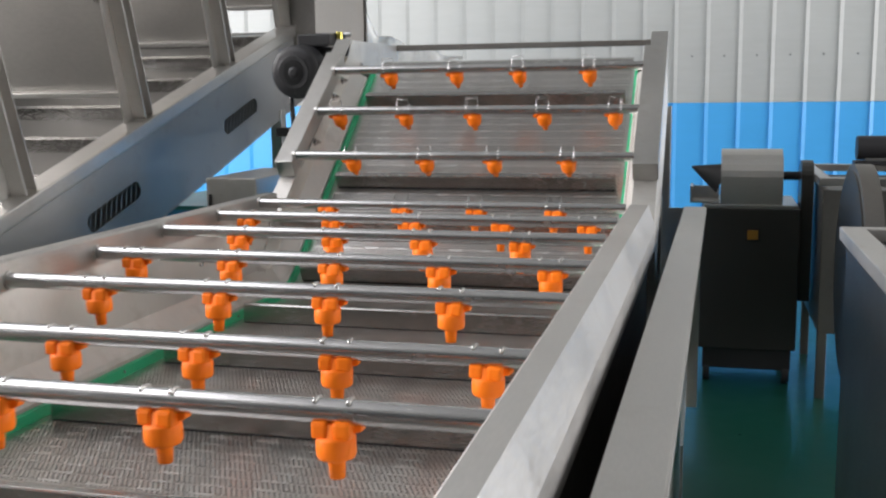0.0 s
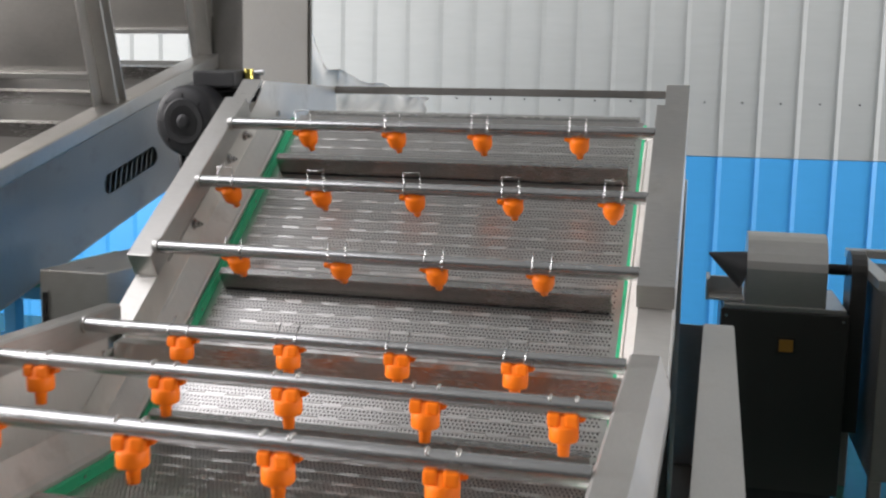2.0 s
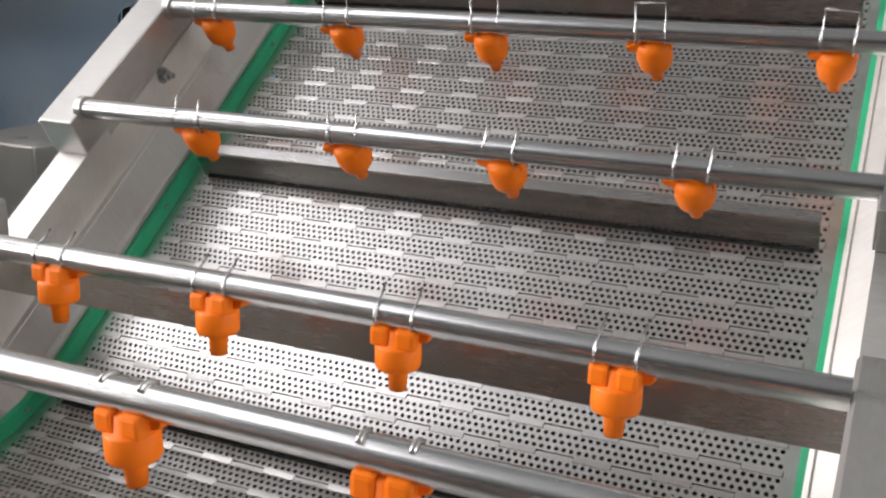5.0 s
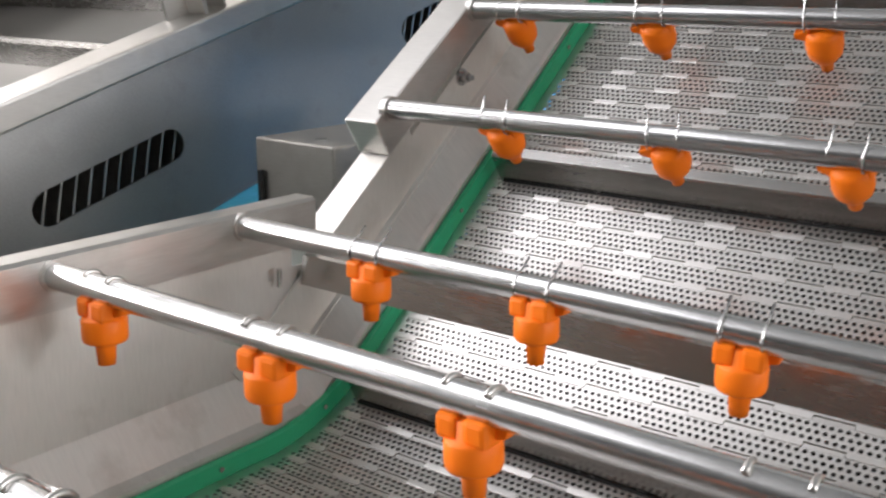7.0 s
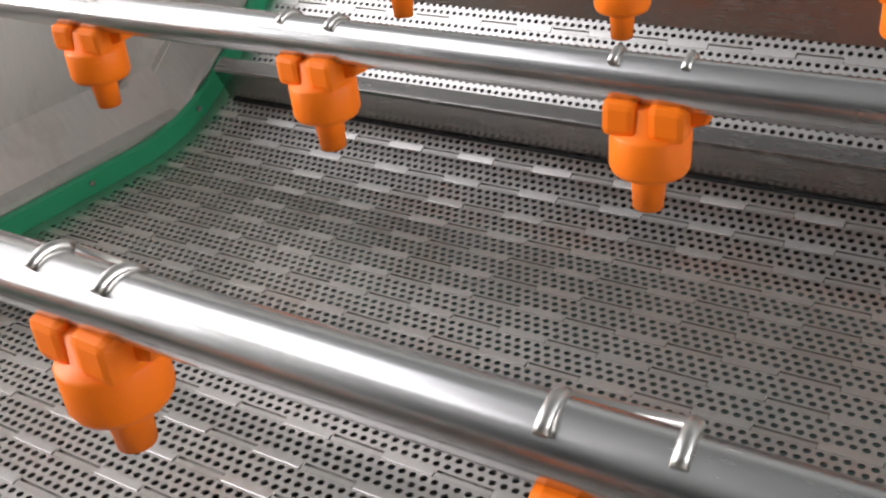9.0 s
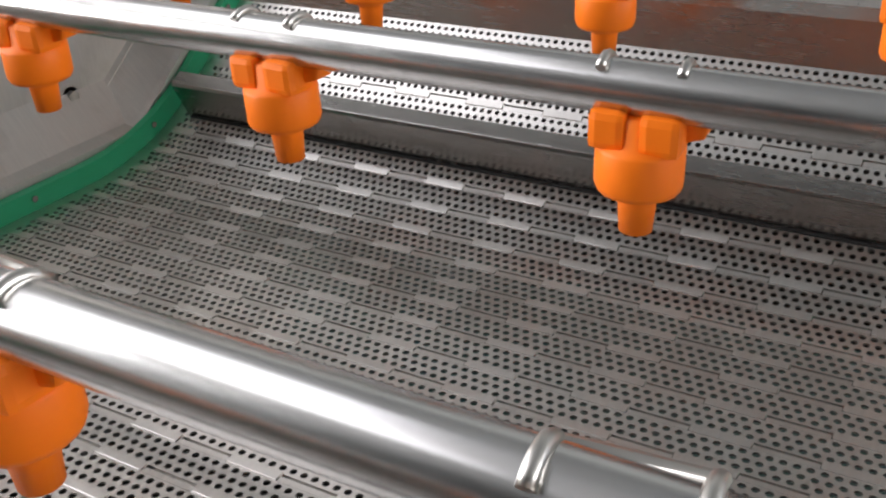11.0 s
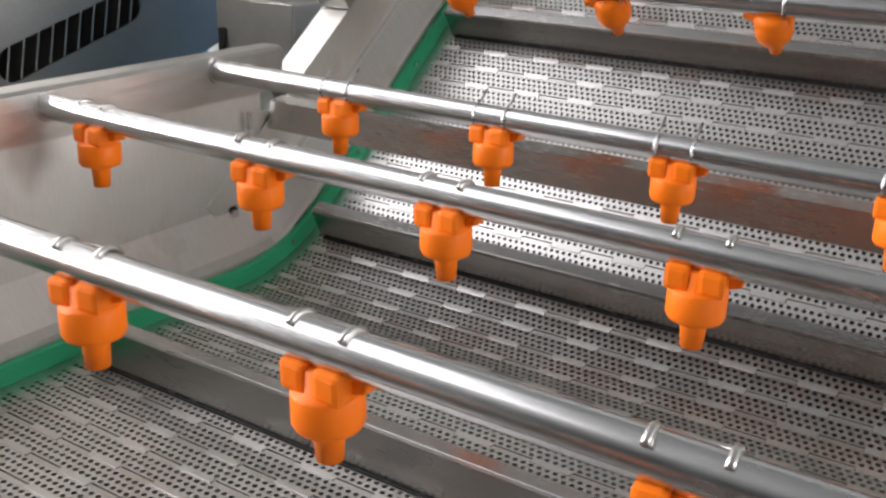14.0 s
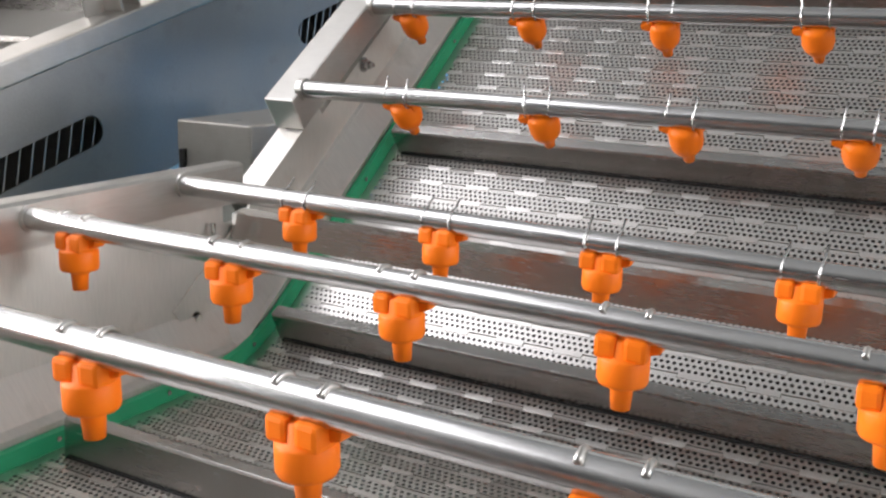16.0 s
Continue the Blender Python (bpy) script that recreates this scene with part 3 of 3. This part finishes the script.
part("motor_body", lathe([(0.05, 0.10), (0.095, 0.10), (0.095, 0.30), (0.06, 0.32)], 28, Matrix.Rotation(radians(-90), 4, "X")), M_MOTOR, motor)
for k in range(18):
    a = 2 * math.pi * k / 18
    part("fin", box(0.092, 0.104, 0.11, 0.29, -0.002, 0.002, 0, Matrix.Rotation(a, 4, "Y")), M_MOTOR, motor)
part("terminal_box", box(-0.03, 0.12, 0.10, 0.26, 0.100, 0.150, 0.006), M_MOTOR, motor)
part("gearbox", box(-0.07, 0.15, 0.30, 0.46, -0.09, 0.09, 0.012), M_MOTOR, motor)
cable = tagged(new("power_cable", mesh_of("power_cable", wire([(-0.875, 3.99, 1.40), (-0.872, 3.985, 1.33), (-0.862, 3.98, 1.24), (-0.85, 3.97, 1.12), (-0.85, 3.97, 0.9), (-0.86, 3.97, 0.5), (-0.86, 3.97, 0.0)], 0.011, 8), M_BLACK)), "thick black cable hanging from the motor", "cable")
fit_ = thing("grease_fitting", "small brass-yellow fitting on the head flange", "fitting", (-0.68, 4.06, 1.605))
part("body", tube((0, 0, 0), (0, 0, 0.03), 0.014, 12), mat("brass", (0.6, 0.5, 0.12), 0.3, 1), fit_)
part("cap", tube((0.02, 0, 0.02), (0.05, 0, 0.022), 0.009, 10), M_PIPE, fit_)

# ---- steel box between the machines, blue table behind ----
cbox = thing("control_box", "plain stainless-steel box with a hinge on its side", "box", (-0.885, 3.6, 0.8))
part("body", box(-0.10, 0.10, -0.19, 0.32, -0.30, 0.28, 0.004), M_STEEL, cbox)
part("hinge", box(-0.088, -0.078, -0.20, -0.19, 0.12, 0.22, 0.002), M_BLACK, cbox)
part("stand", box(-0.04, 0.04, 0.0, 0.08, -0.80, -0.30, 0.003), M_STEEL, cbox)
bench = thing("blue_bench", "blue painted steel bench frame", "bench", (-1.35, 4.6, 0))
for z in (0.62, 0.80):
    part("rail", box(-0.45, 0.45, -0.30, -0.25, z, z + 0.05, 0.004), M_BLUEP, bench)
    part("rail", box(-0.45, 0.45, 0.45, 0.50, z, z + 0.05, 0.004), M_BLUEP, bench)
part("top", box(-0.47, 0.47, -0.32, 0.52, 0.85, 0.87, 0.003), M_TEAL, bench, "teal bench top")
for x in (-0.43, 0.38):
    for y in (-0.30, 0.45):
        part("leg", box(x, x + 0.05, y, y + 0.05, 0, 0.85, 0.004), M_BLUEP, bench)

# ---- folded white film behind the head ----
tagged(new("machine_cover", mesh_of("machine_cover", box(-1.18, -0.50, 5.55, 5.95, 0.0, 1.472, 0.004), M_STEEL)), "plain steel machine housing under white film", "housing")
film = bmesh.new()
N = 40
rows_ = []


def film_top(x):
    """Height of the film's upper edge: a tall crumpled corner that falls away to the east."""
    return 1.69 - 0.30 * (x + 0.97) + (0.27 * ((-1.05 - x) / 0.10) ** 1.2 if x < -1.05 else 0.0) + 0.012 * math.sin(31 * x)


for j in range(9):
    row = []
    for i in range(N + 1):
        x = -1.150 + 0.60 * i / N
        k = j / 8
        top = max(film_top(x), 1.49)
        row.append(film.verts.new((x + 0.010 * math.sin(9 * k + 4 * x), 5.60 + 0.14 * k + 0.014 * math.sin(34 * x + 5 * k) + 0.008 * math.sin(71 * x - 4 * k), 1.474 + (top - 1.474) * k)))
    rows_.append(row)
for j in range(8):
    for i in range(N):
        film.faces.new((rows_[j][i], rows_[j][i + 1], rows_[j + 1][i + 1], rows_[j + 1][i])).smooth = True
bmesh.ops.solidify(film, geom=film.faces[:], thickness=0.003)
tagged(new("plastic_film", mesh_of("plastic_film", film, M_FILM)), "crumpled white plastic film over a machine", "film")

# ---- cabinet machine on castors ----
cab = thing("grinder", "dark cabinet grinder on castors with a steel hood", "machine", (1.015, 4.85, 0))
part("cabinet", box(-0.22, 0.22, 0.0, 0.48, 0.17, 0.835, 0.006), M_CAB, cab, "dark painted sheet-metal cabinet")
# black box that stands for the shaded gap above the castors
part("underside_shade", box(-0.20, 0.20, 0.02, 0.46, 0.07, 0.17, 0.003), M_BLACK, cab)
part("top_plate", box(-0.21, 0.21, 0.01, 0.47, 0.835, 0.850, 0.002), M_STEEL, cab)
hoodp = [(0.02, 0.85), (0.02, 0.93)] + [(0.17 - 0.15 * math.cos(a), 0.965 + 0.135 * math.sin(a)) for a in [0.1 + k * 0.22 for k in range(13)]] + [(0.32, 0.85)]
part("hood", prism(hoodp, "x", -0.135, 0.140), M_STEEL, cab, "rounded brushed steel hood")
part("feed_cone", tube((-0.27, 0.10, 1.02), (-0.13, 0.10, 0.965), 0.004, 20, 0.075), M_MOTOR, cab, "dark feed cone")
part("shaft", tube((0.14, 0.16, 0.975), (0.24, 0.16, 0.975), 0.020, 16), M_MOTOR, cab)
part("feed_tray", [box(-0.27, -0.14, 0.06, 0.22, 0.852, 0.862, 0.002), box(-0.275, -0.262, 0.06, 0.22, 0.852, 0.93, 0.002), box(-0.27, -0.14, 0.205, 0.22, 0.852, 0.92, 0.002)], M_STEEL, cab, "small steel feed tray")
part("belt_guard", prism([(0.05, 0.40), (0.05, 0.98)] + [(0.14 - 0.09 * math.cos(a), 0.985 + 0.065 * math.sin(a)) for a in [k * 0.35 for k in range(10)]] + [(0.23, 0.40)], "x", 0.222, 0.275), M_CAB, cab, "dark belt guard")
part("switch_plate", box(-0.02, 0.045, -0.006, 0.0, 0.685, 0.745, 0.002), M_BLACK, cab)
part("switch", box(-0.012, 0.036, -0.016, -0.006, 0.692, 0.736, 0.003), M_YELLOW, cab, "amber rocker switch")
for x in (-0.20, 0.20):
    part("screw", tube((x, -0.003, 0.81), (x, 0.0, 0.81), 0.006, 8), M_PIPE, cab)
for x in (-0.18, 0.18):
    for y in (0.06, 0.42):
        part("castor", [tube((x - 0.015, y, 0.05), (x + 0.015, y, 0.05), 0.05, 20), box(x - 0.02, x + 0.02, y - 0.02, y + 0.02, 0.09, 0.17, 0.003)], M_BLACK, cab)

# ---- tanks on the east side ----
vat = thing("steel_vat", "open stainless-steel vat with a folded rim", "vat", (1.75, 5.1, 0))
for a in ((-0.46, 0.46, -0.44, -0.39), (-0.46, 0.46, 0.39, 0.44), (-0.46, -0.41, -0.39, 0.39), (0.41, 0.46, -0.39, 0.39)):
    part("rim", box(*a, 0.96, 0.995, 0.004), M_STEEL, vat)
part("body", box(-0.44, 0.44, -0.42, 0.42, 0.30, 0.94, 0.004), M_DULL, vat)
for x in (-0.42, 0.42):
    for y in (-0.40, 0.40):
        part("leg", box(x - 0.02, x + 0.02, y - 0.02, y + 0.02, 0, 0.30, 0.003), M_DULL, vat)
mix = thing("vat_motor", "small grey motor on the vat rim", "motor", (1.66, 5.48, 0.995))
part("base", box(-0.13, 0.13, -0.05, 0.06, 0.0, 0.02, 0.003), M_MOTOR, mix)
part("body", tube((-0.12, 0, 0.085), (0.10, 0, 0.085), 0.06, 20), M_MOTOR, mix)
part("bracket", box(-0.08, 0.08, -0.03, 0.03, 0.02, 0.06, 0.003), M_STEEL, mix)
drum = thing("drum_washer", "stainless machine with a round drum guard and square rim", "machine", (1.75, 2.75, 0))
part("guard", tube((-0.44, 1.0, 0.72), (-0.38, 1.0, 0.72), 0.40, 64), M_DULL, drum, "round steel band of the drum guard")
part("guard_disc", tube((-0.446, 1.0, 0.72), (-0.40, 1.0, 0.72), 0.378, 64), M_CAB, drum, "dark disc of the drum guard")
for a in ((-0.54, 0.5, 0.42, 0.47), (-0.54, 0.5, -0.47, -0.40), (-0.54, -0.47, -0.40, 0.42), (0.43, 0.5, -0.40, 0.42)):
    part("rim", box(*a, 0.93, 0.97, 0.004), M_MATT, drum)
part("body", box(-0.52, 0.48, -0.45, 0.45, 0.12, 0.93, 0.004), M_CAB, drum, "dark steel body")
for x in (-0.48, 0.44):
    for y in (-0.42, 0.42):
        part("leg", box(x - 0.02, x + 0.02, y - 0.02, y + 0.02, 0, 0.12, 0.003), M_STEEL, drum)

# ---- belt ----
PITCH = 0.0393
FLIGHT_S = [-0.295 + 12 * PITCH * k for k in range(-5, 5)]
belt = thing("conveyor_belt", "perforated stainless-steel hinged plate belt with flights", "conveyor belt", (0, 2.6, 0.7))
BI = Matrix.Translation((0, -2.6, -0.7))


def plate_mesh():
    """One plate: three rows of round holes in staggered order, knuckles along its lower edge."""
    verts, faces = [], []
    half, cell, r, t = 0.52, 0.010, 0.0032, 0.002
    rows = [-0.0055, 0.0045, 0.0145]
    oct_ = [(math.cos(math.pi / 4 * k), math.sin(math.pi / 4 * k)) for k in range(8)]
    sq = [(1, 0), (1, 1), (0, 1), (-1, 1), (-1, 0), (-1, -1), (0, -1), (1, -1)]
    for j, yc in enumerate(rows):
        n = int(2 * half / cell) - (j % 2)
        x_off = -half + cell / 2 + (cell / 2 if j % 2 else 0)
        for i in range(n):
            xc, b = x_off + i * cell, len(verts)
            verts += [(xc + a * cell / 2, yc + c * cell / 2, 0) for a, c in sq]
            verts += [(xc + a * r, yc + c * r, 0) for a, c in oct_]
            verts += [(xc + a * r, yc + c * r, -t) for a, c in oct_]
            for k in range(8):
                q = (k + 1) % 8
                faces.append((b + k, b + q, b + 8 + q, b + 8 + k))
                faces.append((b + 8 + k, b + 8 + q, b + 16 + q, b + 16 + k))
        if j % 2:
            for x0, x1 in ((-half, -half + cell / 2), (half - cell / 2, half)):
                b = len(verts)
                verts += [(x0, yc - cell / 2, 0), (x1, yc - cell / 2, 0), (x1, yc + cell / 2, 0), (x0, yc + cell / 2, 0)]
                faces.append((b, b + 1, b + 2, b + 3))
    # plain margins past the last holes
    for x0, x1 in ((-half - 0.0156, -half), (half, half + 0.0156)):
        b = len(verts)
        verts += [(x0, -PITCH / 2, 0), (x1, -PITCH / 2, 0), (x1, PITCH / 2, 0), (x0, PITCH / 2, 0)]
        faces.append((b, b + 1, b + 2, b + 3))
    # knuckles and slits alternate along the hinge
    lo, hi = -PITCH / 2, rows[0] - cell / 2
    for k in range(21):
        x0 = -half + k * 0.05 - 0.01
        x1 = min(x0 + 0.05, half)
        x0 = max(x0, -half)
        if k % 2 == 0:
            ring = [(lo - 0.0004, -0.002), (lo, 0.0005), (lo + 0.0010, 0.0008), (lo + 0.0080, 0.0012), (hi - 0.0006, 0.0010), (hi, 0.0)]
            x0, x1 = x0 + 0.001, x1 - 0.001
        else:
            ring = [(lo, 0.0), (hi - 0.0036, 0.0), (hi - 0.0036, -0.004), (hi - 0.0008, -0.004), (hi - 0.0008, 0.0), (hi, 0.0)]
        b = len(verts)
        if k % 2 == 0:
            e0, e1 = x0 - 0.001, x1 + 0.001
        else:
            e0, e1 = x0, x1
        for x, e in ((x0, e0), (x1, e1)):
            verts += [(x, y, z) for y, z in ring[:-1]] + [(e, *ring[-1])]
        n = len(ring)
        for q in range(n - 1):
            faces.append((b + q, b + n + q, b + n + q + 1, b + q + 1))
        if k % 2 == 0:
            faces.append(tuple(b + q for q in range(n)))
            faces.append(tuple(b + n + n - 1 - q for q in range(n)))
    me = bpy.data.meshes.new("belt_plate")
    me.from_pydata(verts, [], faces)
    bm = bmesh.new()
    bm.from_mesh(me)
    bmesh.ops.remove_doubles(bm, verts=bm.verts[:], dist=0.0002)
    bmesh.ops.recalc_face_normals(bm, faces=bm.faces[:])
    bm.to_mesh(me)
    bm.free()
    me.materials.append(M_BELT)
    return me


def flight_mesh():
    return mesh_of("flight", [prism([(-0.006, -0.002), (-0.003, 0.052), (0.000, 0.056), (0.020, 0.056), (0.020, 0.053), (0.001, 0.052), (0.000, -0.002)], "x", -0.512, 0.512, 0.0006), box(-0.505, 0.505, -0.002, 0.022, 0.0005, 0.0035)], M_FLIGHT)


PLATE, FLIGHT = plate_mesh(), flight_mesh()
# black strip painted as the shadowed gap at the foot of a flight
GAP_SHADE = mesh_of("gap_shade", box(-0.506, 0.506, -0.0102, -0.0062, 0.0002, 0.0018, 0.0004), M_BLACK)
first = FLIGHT_S[0] - PITCH / 2
for k in range(116):
    s = first + PITCH * k
    if s > 1.38:
        break
    ob = new("belt_plate", PLATE)
    ob.parent = belt
    ob.matrix_parent_inverse = BI
    ob.matrix_basis = belt_at(s)
for s in FLIGHT_S:
    if s < 1.4:
        ob = tagged(new("flight", FLIGHT), "folded steel flight across the belt")
        ob.parent = belt
        ob.matrix_parent_inverse = BI
        ob.matrix_basis = belt_at(s)
        gap_strip = new("gap_shade", GAP_SHADE)
        gap_strip.parent = ob


def motions():
    """Nothing but the camera moves in this place."""


motions()
